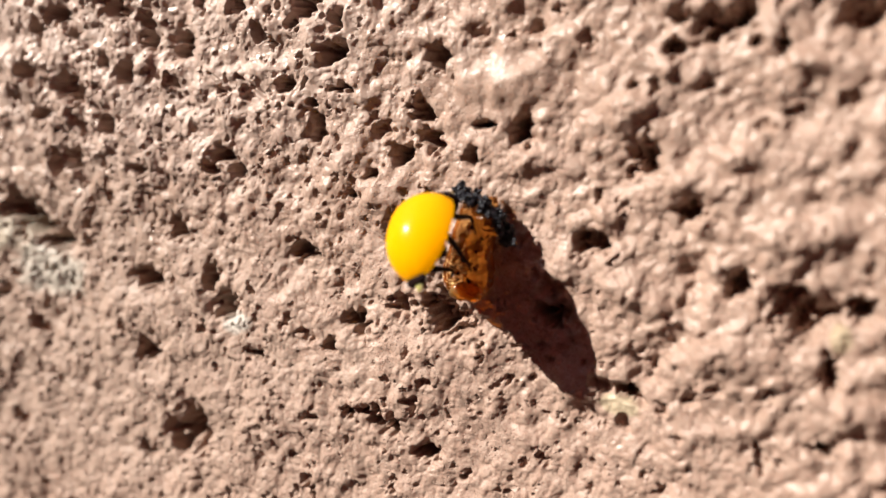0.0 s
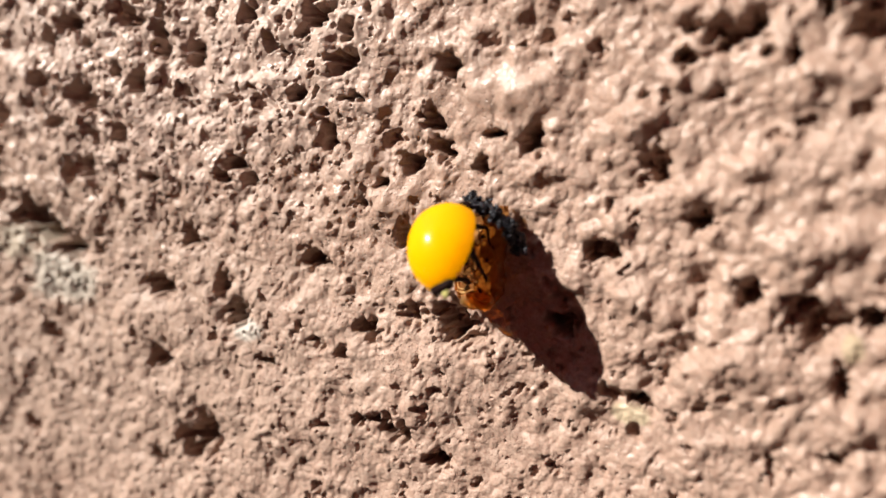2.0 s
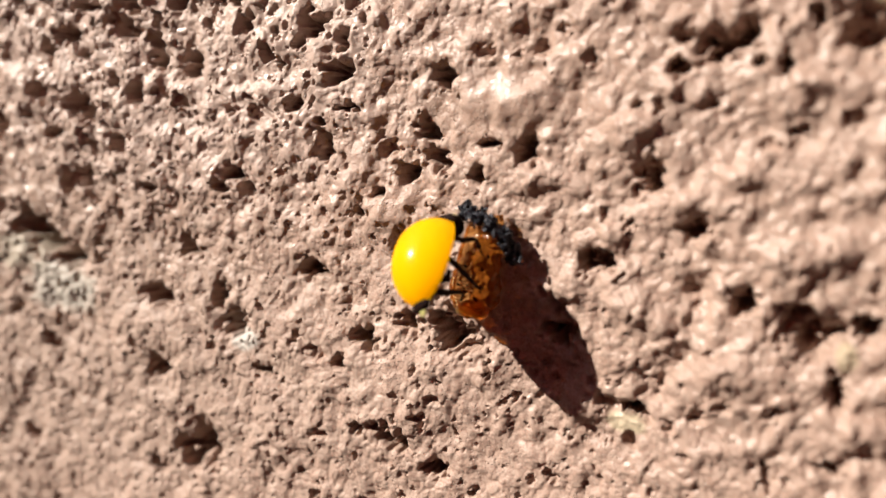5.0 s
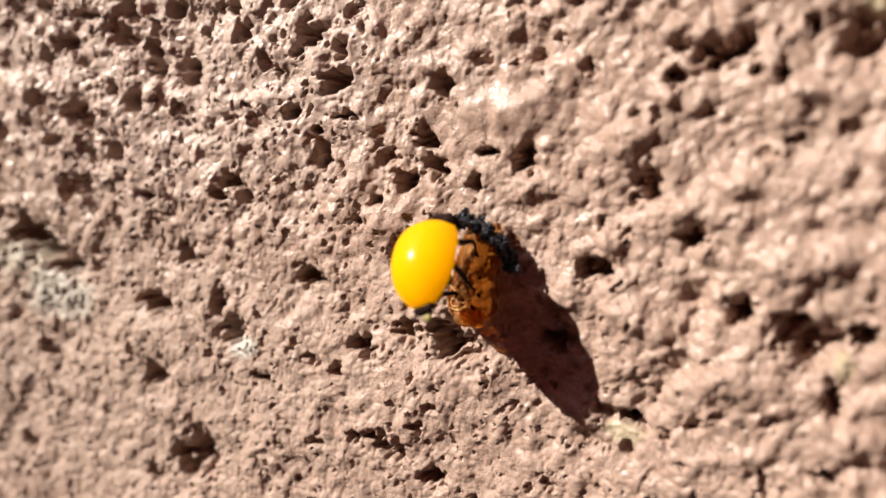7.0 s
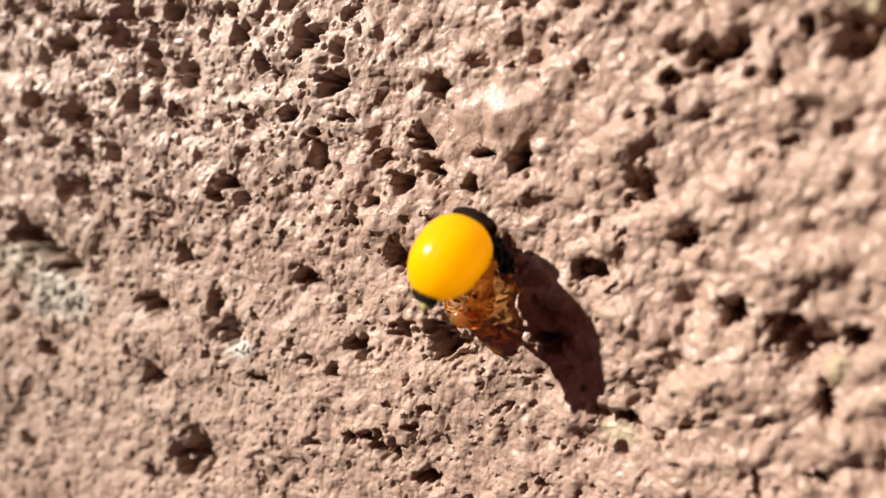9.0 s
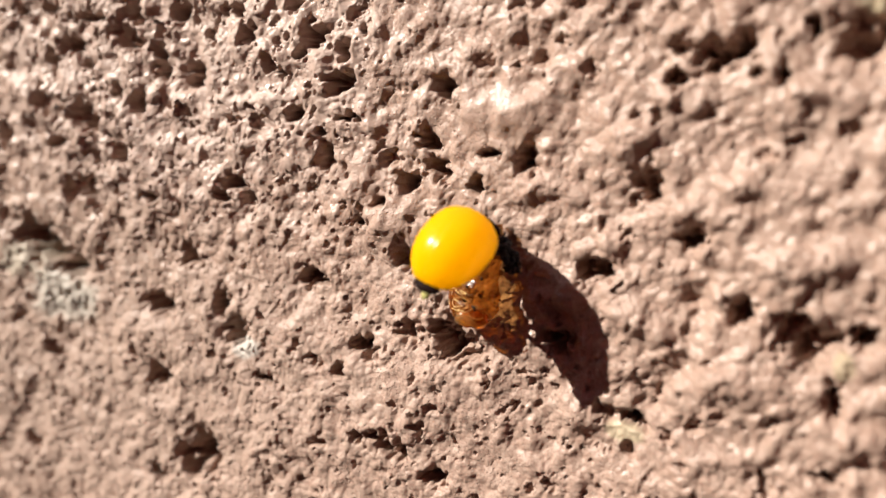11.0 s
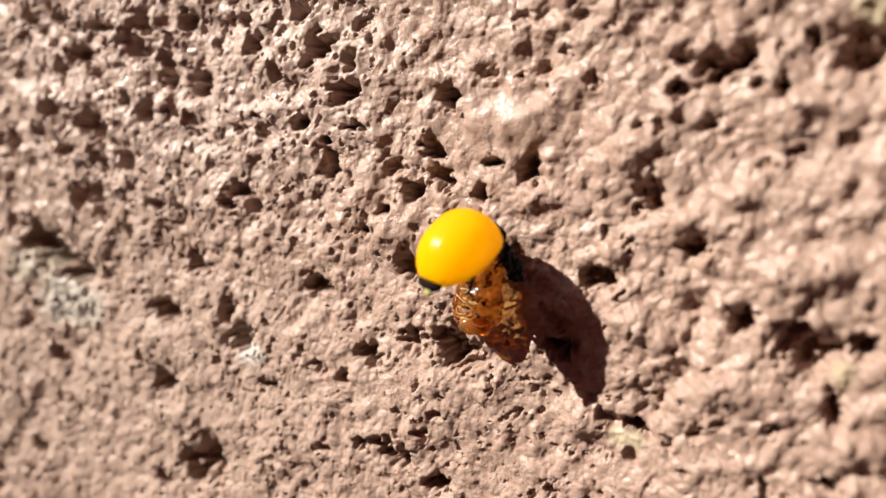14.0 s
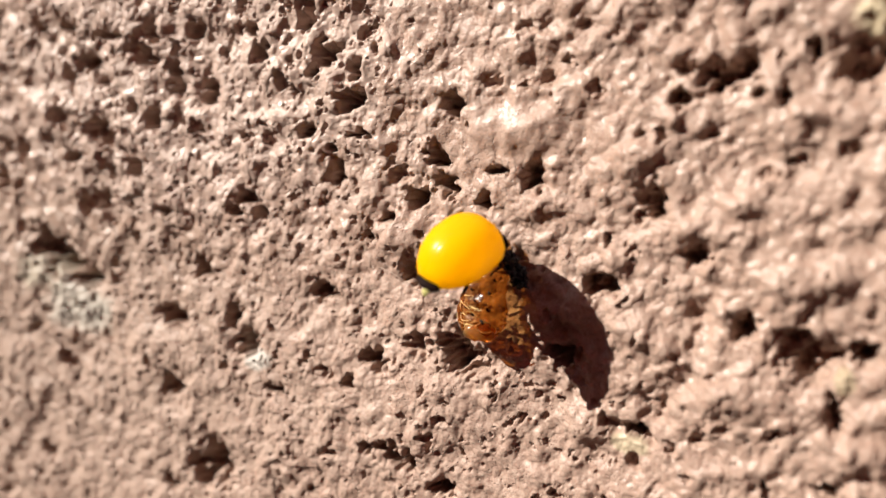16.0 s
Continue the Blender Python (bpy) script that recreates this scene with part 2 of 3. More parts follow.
PORES_FAR_LEFT = (
    (-30.4, 14.0, 2.4, 1.5), (-32.6, 13.1, 1.5, 1.3), (-25.2, 14.6, 2.1, 2.1), (-24.3, 16.0, 1.8, 1.6), (-22.4, 13.3, 1.5, 1.4),
    (-22.3, 11.9, 1.8, 1.2), (-20.5, 16.0, 1.8, 1.4), (-29.6, 8.7, 3.6, 2.0), (-32.8, 6.9, 2.8, 1.2), (-26.3, 6.0, 2.2, 1.4),
    (-29.1, 5.9, 1.7, 1.6), (-30.2, 3.5, 2.1, 1.6), (-24.1, 2.8, 1.6, 1.1), (-24.5, 9.9, 1.5, 1.6), (-26.3, 10.6, 0.9, 1.1),
    (-32.2, 16.9, 2.5, 0.8), (-28.3, 16.0, 2.9, 1.0), (-35.2, 17.0, 1.8, 1.1), (-28.9, 12.6, 1.3, 0.8), (-38.7, 7.2, 1.9, 1.4),
)
PORES_UPPER_LEFT = (
    (-19.8, 11.9, 2.1, 2.5), (-17.4, 15.5, 0.9, 1.1), (-17.9, 14.2, 1.0, 1.1), (-14.7, 14.2, 1.7, 1.5), (-11.0, 15.9, 1.4, 0.9),
    (-15.3, 15.8, 1.7, 1.0), (-9.5, 13.8, 2.0, 1.9), (-10.7, 12.7, 1.3, 0.8), (-7.2, 12.8, 1.4, 1.5), (-7.8, 10.8, 1.6, 1.6),
    (-6.8, 10.9, 1.1, 1.5), (-5.7, 14.0, 0.8, 0.9), (-16.5, 4.1, 2.0, 1.9), (-15.3, 2.9, 1.5, 1.3), (-17.4, 3.1, 1.5, 1.0),
    (-11.2, 8.6, 1.3, 1.4), (-9.0, 6.1, 1.6, 2.4), (-9.2, 7.6, 1.3, 0.8), (-7.0, 8.5, 2.2, 0.7), (-6.2, 1.6, 1.1, 1.1),
)
PORES_MIDDLE = (
    (-2.8, 4.3, 1.9, 1.5), (-4.9, 2.9, 1.5, 1.1), (-1.4, 7.0, 1.8, 1.5), (-0.6, 5.2, 1.7, 1.5), (-0.0, 10.4, 1.6, 1.6),
    (5.5, 5.8, 1.5, 1.8), (3.1, 6.2, 1.7, 0.8), (2.2, 4.2, 1.6, 1.0), (0.6, -6.0, 3.7, 3.2), (10.0, -0.7, 2.3, 1.4),
    (7.3, -5.3, 1.8, 1.7), (12.3, -9.5, 1.8, 0.8), (-2.8, -0.8, 1.8, 1.9),
)
PORES_RIGHT = (
    (13.1, 4.5, 1.6, 1.5), (14.5, 10.5, 1.3, 1.3), (16.6, 11.6, 2.5, 1.8), (24.4, 12.2, 3.6, 3.2), (20.1, 10.4, 0.8, 1.2),
    (18.7, 10.6, 0.9, 0.7), (21.4, 12.8, 1.1, 1.5), (15.7, 1.5, 1.6, 1.1), (18.5, -2.4, 1.7, 1.3), (22.1, -3.9, 3.3, 2.7),
    (24.7, -3.3, 1.6, 1.2), (23.3, -6.8, 0.9, 2.0), (23.0, -10.9, 1.6, 0.9), (18.1, 12.2, 1.2, 1.5),
)
HOLLOWS_LEFT = (
    (-2.8, -5.7, 2.2, 1.7), (-37.4, -18.2, 1.6, 1.7), (-9.9, -8.3, 1.8, 1.0), (-0.9, -10.6, 1.7, 0.8), (-1.9, -12.0, 0.9, 1.2),
    (-9.6, -14.1, 1.8, 0.8), (-29.6, -2.9, 1.2, 1.7), (-37.1, -5.9, 1.9, 0.9), (-16.1, 8.4, 1.4, 1.0), (-12.0, 11.6, 1.3, 1.1),
    (-21.1, -2.0, 1.6, 0.9), (-4.0, 5.7, 2.2, 1.1),
)
HOLLOWS_RIGHT = (
    (3.0, 11.7, 2.1, 1.0), (4.9, 11.5, 1.0, 0.8), (6.3, 11.8, 1.9, 1.0), (5.2, 15.0, 1.9, 1.0), (8.7, 14.9, 1.5, 0.8),
    (7.7, 12.9, 0.9, 0.8), (9.5, 11.0, 1.0, 1.6), (11.8, 1.6, 1.0, 0.9), (10.3, 2.1, 0.7, 1.0), (12.3, 3.5, 1.0, 0.9),
    (13.2, 5.8, 0.6, 0.6), (12.3, 8.3, 1.0, 0.8), (13.4, 8.2, 1.0, 1.2), (16.3, 8.4, 0.9, 0.9), (14.6, 12.0, 1.3, 1.2),
    (21.0, 6.9, 1.2, 0.9), (23.5, 7.5, 1.4, 0.9), (19.5, 6.1, 1.2, 0.9), (22.2, 2.3, 0.7, 0.6), (19.8, 12.3, 0.5, 1.2),
)
HOLLOWS_LOWER_RIGHT = (
    (16.1, -9.4, 1.3, 1.1), (16.8, -5.5, 1.0, 0.6), (12.2, -11.4, 1.5, 1.0), (7.2, -14.5, 1.0, 1.0), (7.3, -11.7, 0.7, 0.4),
    (20.3, -8.4, 1.2, 0.9), (17.5, -8.5, 1.3, 0.8), (5.4, -7.6, 1.1, 0.5), (21.0, -2.6, 2.4, 0.6),
    (24.8, -1.3, 1.1, 0.7), (14.5, -10.2, 1.0, 1.0),
)
LUMPS = (
    (-3.6, 1.7, 4.6, 3.7), (19.4, 11.2, 1.3, 2.9), (7.8, 10.7, 3.9, 2.3), (5.3, 8.6, 4.8, 3.1), (21.6, 9.5, 3.5, 1.5),
    (19.6, -3.7, 2.6, 1.9), (15.2, 3.1, 3.5, 1.9), (18.1, 4.6, 3.3, 1.8), (12.3, -3.2, 3.4, 3.0), (8.4, -2.2, 2.2, 2.1),
    (17.9, -6.5, 3.7, 2.3), (24.1, -9.0, 3.8, 2.7), (11.7, 6.9, 3.0, 2.6), (21.4, 0.5, 4.2, 2.4), (6.5, 4.0, 3.3, 1.7),
    (9.3, -9.6, 4.2, 2.9),
)
PORES = PORES_LOWER_LEFT + PORES_FAR_LEFT + PORES_UPPER_LEFT + PORES_MIDDLE + PORES_RIGHT
HOLLOWS = HOLLOWS_LEFT + HOLLOWS_RIGHT + HOLLOWS_LOWER_RIGHT


SCRATCHES = (((-17.2, 9.6), (-16.2, 8.9)), ((-14.9, 9.4), (-12.3, 7.7)))
# where the paint lies smooth over a large lump: middle and half size
SLEEK = ((-3.6, 1.7, 2.3, 2.0), (2.5, 8.0, 3.0, 2.2), (6.5, 9.5, 3.5, 3.0))
# depth, half width and course of the long hollows
VALLEYS = (
    (0.6, 1.5, ((15.9, -1.9), (15.6, -4.2), (14.9, -5.9), (13.6, -8.2))),
    (1.1, 0.75, ((10.5, -9.3), (11.6, -9.5), (12.9, -9.9))),
    (0.8, 1.5, ((7.5, -3.9), (8.2, -5.8))),
)


def lie(u, v):
    """The block's own uneven face, without its texture."""
    return 2.0 * smooth(4, 30, u) + 1.0 * smooth(-2, 20, v) * smooth(-4, -30, u)


def groove(u, v, points):
    """How far (u, v) lies from a bent line of points."""
    off = np.full_like(u, 1e3)
    for (x0, z0), (x1, z1) in zip(points, points[1:]):
        along = np.clip(((u - x0) * (x1 - x0) + (v - z0) * (z1 - z0)) / ((x1 - x0) ** 2 + (z1 - z0) ** 2), 0, 1)
        off = np.minimum(off, np.hypot(u - x0 - along * (x1 - x0), v - z0 - along * (z1 - z0)))
    return off


def relief(u, v):
    """How far the wall's face stands out at (u, v)."""
    wu = u + 0.22 * swell(u, v, 1.9, 11) + 0.05 * swell(u, v, 0.5, 12)
    wv = v + 0.22 * swell(u, v, 1.9, 13) + 0.05 * swell(u, v, 0.5, 14)
    thickly = smooth(2, 20, u + 0.5 * v)                      # rounder where the paint lies thick
    h = lie(u, v) + 0.45 * swell(u, v, 13.0, 1) + 0.36 * swell(u, v, 6.0, 2) + 0.16 * swell(u, v, 3.0, 3) + (0.15 - 0.06 * thickly) * swell(u, v, 1.6, 4) - 0.14
    calm = 1 - 0.3 * smooth(0, -14, v + 0.3 * u) + 0.2 * smooth(0, 14, v - 0.3 * u)             # the lower left part is flatter
    for size, seed, thin, fat in ((1.9, 21, 0.12, 0.20), (1.1, 31, 0.19, 0.29)):
        h += calm * (thin + (fat - thin) * thickly) * blobs(wu, wv * 0.92, size, seed)
    sleek = sum(np.exp(-((u - x) / w) ** 4 - ((v - z) / d) ** 4) for x, z, w, d in SLEEK)
    # the paint's own granules
    for size, seed, thin, fat in ((0.85, 35, 0.10, 0.19), (0.50, 43, 0.075, 0.075), (0.30, 39, 0.036, 0.03)):
        bead, _ = cells(wu, wv * 0.95, size, seed, 0.95)
        rise = (thin + (fat - thin) * thickly) * (1 - 0.5 * sleek)
        h += rise * (0.4 * bead + 0.6 * bead * (2 - bead) + 0.5 * blobs(wu, wv, size * 0.9, seed + 7, 1.0))
    for size, seed, thin, fat in ((0.8, 6, 0.03, 0.03), (0.42, 7, 0.02, 0.012), (0.24, 8, 0.012, 0.005)):
        h += (thin + (fat - thin) * thickly) * swell(u, v, size, seed)
    for x, z, w, d in LUMPS:
        h += 0.21 * min(w, d) * np.exp(-(((wu - x) / (w * 0.42)) ** 2 + ((wv - z) / (d * 0.42)) ** 2) ** 1.5)
    # small pores, crowded in the upper left
    crowd = smooth(-6, -24, u - 0.9 * v + 4)
    filled = (1 - 0.75 * thickly) * (1 - 0.8 * smooth(-4, 4, u + 0.3 * v) * smooth(-3, 3, v)) * np.clip(1 - 0.9 * sleek, 0, 1)
    for size, seed, depth, few, many in ((1.9, 51, 1.0, 0.0, 0.05), (1.0, 61, 0.6, 0.025, 0.09), (0.5, 71, 0.32, 0.035, 0.11), (0.34, 81, 0.2, 0.08, 0.11)):
        hole, luck = cells(wu + 0.3 * size * swell(u, v, 0.45 * size, seed), wv * 0.8 + 0.3 * size * swell(u, v, 0.4 * size, seed + 5), size, seed, 0.62)
        h -= depth * smooth(0.03, 0.5, hole) * (luck < (few + (many - few) * crowd) * filled)
    # large pores, ragged, and hollows with soft slopes
    for k, (x, z, w, d) in enumerate(PORES + HOLLOWS):
        soft = float(smooth(4, 18, x + 0.4 * z))
        near = (abs(u - x) < 1.7 * w) & (abs(v - z) < 1.7 * d)
        p, q, s = u[near], v[near], min(w, d)
        a = p - x + s * (0.24 * swell(p, q, s * 0.9, 90 + k) + 0.18 * swell(p, q, s * 0.4, 290 + k)) + 0.14 * swell(p, q, 0.55, 492) + 0.07 * swell(p, q, 0.28, 493)
        b = q - z + s * (0.24 * swell(p, q, s * 0.9, 690 + k) + 0.18 * swell(p, q, s * 0.4, 890 + k)) + 0.14 * swell(p, q, 0.55, 494) + 0.07 * swell(p, q, 0.28, 495)
        a = a + b * (0.6 * float(lattice(np.array([k]), np.array([7]), 5)[0]) - 0.2) * (1 - 0.8 * soft)
        left = len(PORES_LOWER_LEFT)
        crisp = k < left or (left + len(PORES_FAR_LEFT) + len(PORES_UPPER_LEFT) <= k and z < 8)
        wide = 0.43 if crisp or x < -20 else 0.38
        r = np.sqrt((a / (w * wide)) ** 2 + (b / (d * (wide + 0.04))) ** 2)
        r = r + (0.28 * swell(p, q, 0.75, 496) + 0.18 * swell(p, q, 0.38, 497) + 0.05) * (1 - 0.6 * soft)
        floor = 1 + 0.30 * swell(p, q, 0.7, 83) + 0.16 * swell(p, q, 0.35, 84)
        if k < len(PORES):
            h[near] -= min((1.8 if crisp else 1.6) * (1 - 0.2 * soft) * s + 0.4, 2.2) * smooth(1.22 + 0.18 * soft, 0.5 - 0.25 * soft, r) * floor + 0.12 * s * smooth(2.0, 0.8, r) * floor
        else:
            h[near] -= (0.6 * s + 0.1) * smooth(1.3, 0.2, r) * floor
    for depth, width, points in VALLEYS:
        off = groove(wu + 0.3 * swell(u, v, 0.8, 505), wv + 0.3 * swell(u, v, 0.8, 506), points)
        h -= depth * smooth(width, 0.0, off) * (1 + 0.5 * swell(u, v, 1.1, 507) + 0.3 * swell(u, v, 0.6, 508))
    for points in SCRATCHES:
        h -= 0.4 * smooth(0.22, 0.05, groove(u, v, points))
    return h


def axis(start, end, step, far_low, far_high):
    """Fine steps from start to end, then ever coarser ones out to the wall's ends."""
    out, s = [], step
    while end + sum(out) + s < far_high:
        out.append(s)
        s *= 1.5
    high = end + np.cumsum(out)
    out, s = [], step
    while start - sum(out) - s > far_low:
        out.append(s)
        s *= 1.5
    low = (start - np.cumsum(out))[::-1]
    return np.concatenate([[far_low], low, np.arange(start, end, step), [end], high, [far_high]])


def build_wall():
    us, vs = axis(-47, 30, WALL_STEP, -1500, 1500), axis(-26, 27, WALL_STEP, -1200, 900)
    u, v = np.meshgrid(us, vs)
    h = relief(u.ravel(), v.ravel())
    inside = smooth(-60, -46, u.ravel()) * smooth(45, 29, u.ravel()) * smooth(-40, -25, v.ravel()) * smooth(40, 26, v.ravel())
    h = h * inside
    nu, nv = len(us), len(vs)
    # ragged walls inside the pores, at every depth
    u, v = u.ravel(), v.ravel()
    deep = smooth(0.2, 1.0, lie(u, v) - h) * inside
    du = 0.09 * swell(v + 0.3 * u, 1.3 * h, 0.65, 501) + 0.04 * swell(v, 1.5 * h, 0.3, 502)
    dv = 0.09 * swell(u - 0.3 * v, 1.3 * h, 0.65, 503) + 0.04 * swell(u, 1.5 * h, 0.3, 504)
    co = np.stack([u + deep * du, -h, v + deep * dv], 1) * MM
    i = np.arange(nu * nv).reshape(nv, nu)
    quads = np.stack([i[:-1, :-1], i[:-1, 1:], i[1:, 1:], i[1:, :-1]], -1).reshape(-1, 4)
    # the slab behind the face
    n = nu * nv
    back = np.array([(us[0], 200, vs[0]), (us[-1], 200, vs[0]), (us[-1], 200, vs[-1]), (us[0], 200, vs[-1])]) * MM
    co = np.concatenate([co, back])
    a, b, c, d = int(i[0, 0]), int(i[0, -1]), int(i[-1, -1]), int(i[-1, 0])
    edge = np.array([(n + 1, n, n + 3, n + 2), (a, n, n + 1, b), (b, n + 1, n + 2, c), (c, n + 2, n + 3, d), (d, n + 3, n, a)])
    quads = np.concatenate([quads, edge])
    mesh = bpy.data.meshes.new("wall")
    mesh.vertices.add(len(co))
    mesh.vertices.foreach_set("co", co.ravel().astype(np.float32))
    mesh.loops.add(quads.size)
    mesh.loops.foreach_set("vertex_index", quads.ravel().astype(np.int32))
    mesh.polygons.add(len(quads))
    mesh.polygons.foreach_set("loop_start", np.arange(0, quads.size, 4, dtype=np.int32))
    mesh.polygons.foreach_set("use_smooth", np.ones(len(quads), dtype=bool))
    mesh.update(calc_edges=True)
    mesh.validate()
    mesh.materials.append(PAINT)
    return tagged(new("wall", mesh), "rough pitted concrete wall under glossy pinkish-brown paint", "wall", kind="structure")


WALL_STEP = 0.066
build_wall()


def build_ground():
    bm = bmesh.new()
    bmesh.ops.create_grid(bm, x_segments=24, y_segments=24, size=400)
    for v in bm.verts:
        v.co.z = -1.2 + 0.02 * noise.noise(v.co * 0.05)
    mesh = bpy.data.meshes.new("ground")
    bm.to_mesh(mesh)
    bm.free()
    mesh.materials.append(SOIL)
    return tagged(new("ground", mesh), "dry reddish-brown ground in front of the wall", "ground", kind="structure")


build_ground()


def build_bounce_wall(name, x0, y0, x1, y1, top):
    """A plain unseen wall round the camera, added to limit the sky and bounce reddish light."""
    bm = bmesh.new()
    bmesh.ops.create_cube(bm, size=1)
    bmesh.ops.scale(bm, vec=(max(abs(x1 - x0), 0.3), max(abs(y1 - y0), 0.3), top + 1.25), verts=bm.verts[:])
    bmesh.ops.translate(bm, vec=((x0 + x1) / 2, (y0 + y1) / 2, (top - 1.25) / 2), verts=bm.verts[:])
    bmesh.ops.bevel(bm, geom=bm.edges[:], offset=0.015, segments=2, affect="EDGES")
    mesh = bpy.data.meshes.new(name)
    bm.to_mesh(mesh)
    bm.free()
    mesh.materials.append(BOUNCE_RED)
    return tagged(new(name, mesh), "unseen plain brown wall added to limit the sky and bounce reddish light", "wall", kind="structure")


# added out of view: heights let the sun pass and set the fill light
build_bounce_wall("bounce_wall_south", -5.4, -4.0, -2.5, -4.0, 4.1)
build_bounce_wall("bounce_wall_south_high", -2.49, -4.0, 3.0, -4.0, 9.0)
build_bounce_wall("bounce_wall_east", 3.15, -4.15, 3.15, 2.0, 9.0)
build_bounce_wall("bounce_wall_west", -5.55, -4.15, -5.55, 2.0, 4.5)


# ---- helpers for the small animals' parts, in millimetres ----
def part(name, bm, mat, parent, label="", flat=False):
    """Links a bmesh as one mesh object under a thing or under a part."""
    bmesh.ops.recalc_face_normals(bm, faces=bm.faces[:])
    bmesh.ops.scale(bm, vec=(MM, MM, MM), verts=bm.verts[:])
    mesh = bpy.data.meshes.new(name)
    bm.to_mesh(mesh)
    bm.free()
    if not flat:
        mesh.polygons.foreach_set("use_smooth", np.ones(len(mesh.polygons), dtype=bool))
        mesh.set_sharp_from_angle(angle=radians(50))
    mesh.materials.append(mat)
    ob = new(name, mesh)
    ob.parent = parent
    return tagged(ob, label)


def sheet(rows, closed=False):
    """A bmesh from rows of points."""
    bm = bmesh.new()
    made = [[bm.verts.new(p) for p in row] for row in rows]
    for a, b in zip(made, made[1:]):
        n = len(a)
        for k in range(n if closed else n - 1):
            bm.faces.new((a[k], a[(k + 1) % n], b[(k + 1) % n], b[k]))
    return bm


def egg(centre, size, turn=(0, 0, 0), rough=0.0, grain=0.5, segments=28, rings=18, seed=0):
    """An egg-shaped lump, with noise on it."""
    bm = bmesh.new()
    bmesh.ops.create_uvsphere(bm, u_segments=segments, v_segments=rings, radius=1)
    m = Matrix.Translation(centre) @ pose(0, 0, 0, *turn) @ Matrix.Diagonal((*size, 1))
    for v in bm.verts:
        n = v.co.normalized()
        v.co = m @ v.co
        if rough:
            v.co += (m.to_3x3() @ n).normalized() * rough * noise.noise(v.co / grain + Vector((seed * 7.3, 0, 0)))
    return bm


def tube(points, radii, sides=10, steps=6):
    """A round limb through points, with a radius at each."""
    pts, rad = [], []
    n = len(points)
    ps = [Vector(p) for p in points]
    for k in range(n - 1):
        p0, p1, p2, p3 = ps[max(k - 1, 0)], ps[k], ps[k + 1], ps[min(k + 2, n - 1)]
        for s in range(steps):
            f = s / steps
            pts.append(0.5 * ((2 * p1) + (p2 - p0) * f + (2 * p0 - 5 * p1 + 4 * p2 - p3) * f * f + (3 * p1 - p0 - 3 * p2 + p3) * f**3))
            rad.append(radii[k] * (1 - f) + radii[k + 1] * f)
    pts.append(ps[-1])
    rad.append(radii[-1])
    rows = []
    side = Vector((0.31, 0.57, 0.76))
    for k, p in enumerate(pts):
        ahead = (pts[min(k + 1, len(pts) - 1)] - pts[max(k - 1, 0)]).normalized()
        a = ahead.cross(side).normalized()
        b = ahead.cross(a)
        rows.append([p + (a * math.cos(q) + b * math.sin(q)) * rad[k] for q in np.arange(sides) * 2 * math.pi / sides])
    bm = sheet(rows, closed=True)
    bm.verts.ensure_lookup_table()
    bm.faces.new(bm.verts[:sides])
    bm.faces.new(bm.verts[-sides:])
    return bm


# ---- the beetle: x to its right, y to its head, z to its back; elytra's base plane at z = 0 ----
EL, EW, EH = 2.80, 2.18, 2.4


def elytron(side):
    """One domed wing case, from the suture to the flared margin and its folded edge, over the back."""
    rows = []
    for a in np.linspace(0.02, math.pi - 0.02, 72):
        y = EL * math.cos(a)
        f = abs(y / EL)
        power = 3.0 if y > 0 else 2.1
        wide = EW * max(1 - f**power, 0) ** 0.5
        high = EH * max(1 - f ** (2.5 if y > 0 else 2.0), 0) ** 0.52
        row = []
        for p in np.linspace(0, 1, 36):
            q = p * math.pi / 2
            x = 0.004 + wide * math.sin(q) ** 0.95
            z = high * math.cos(q) ** 0.9
            z -= 0.02 * math.exp(-(x / 0.06) ** 2)                              # the seam
            x += 0.05 * wide / EW * max(0, (p - 0.9) / 0.1)                     # flared rim
            row.append((side * x, y, z))
        row.append((side * (wide * 0.93), y, -0.10 * wide / EW))
        row.append((side * (wide * 0.80), y, -0.02))
        rows.append(row)
    return sheet(rows)


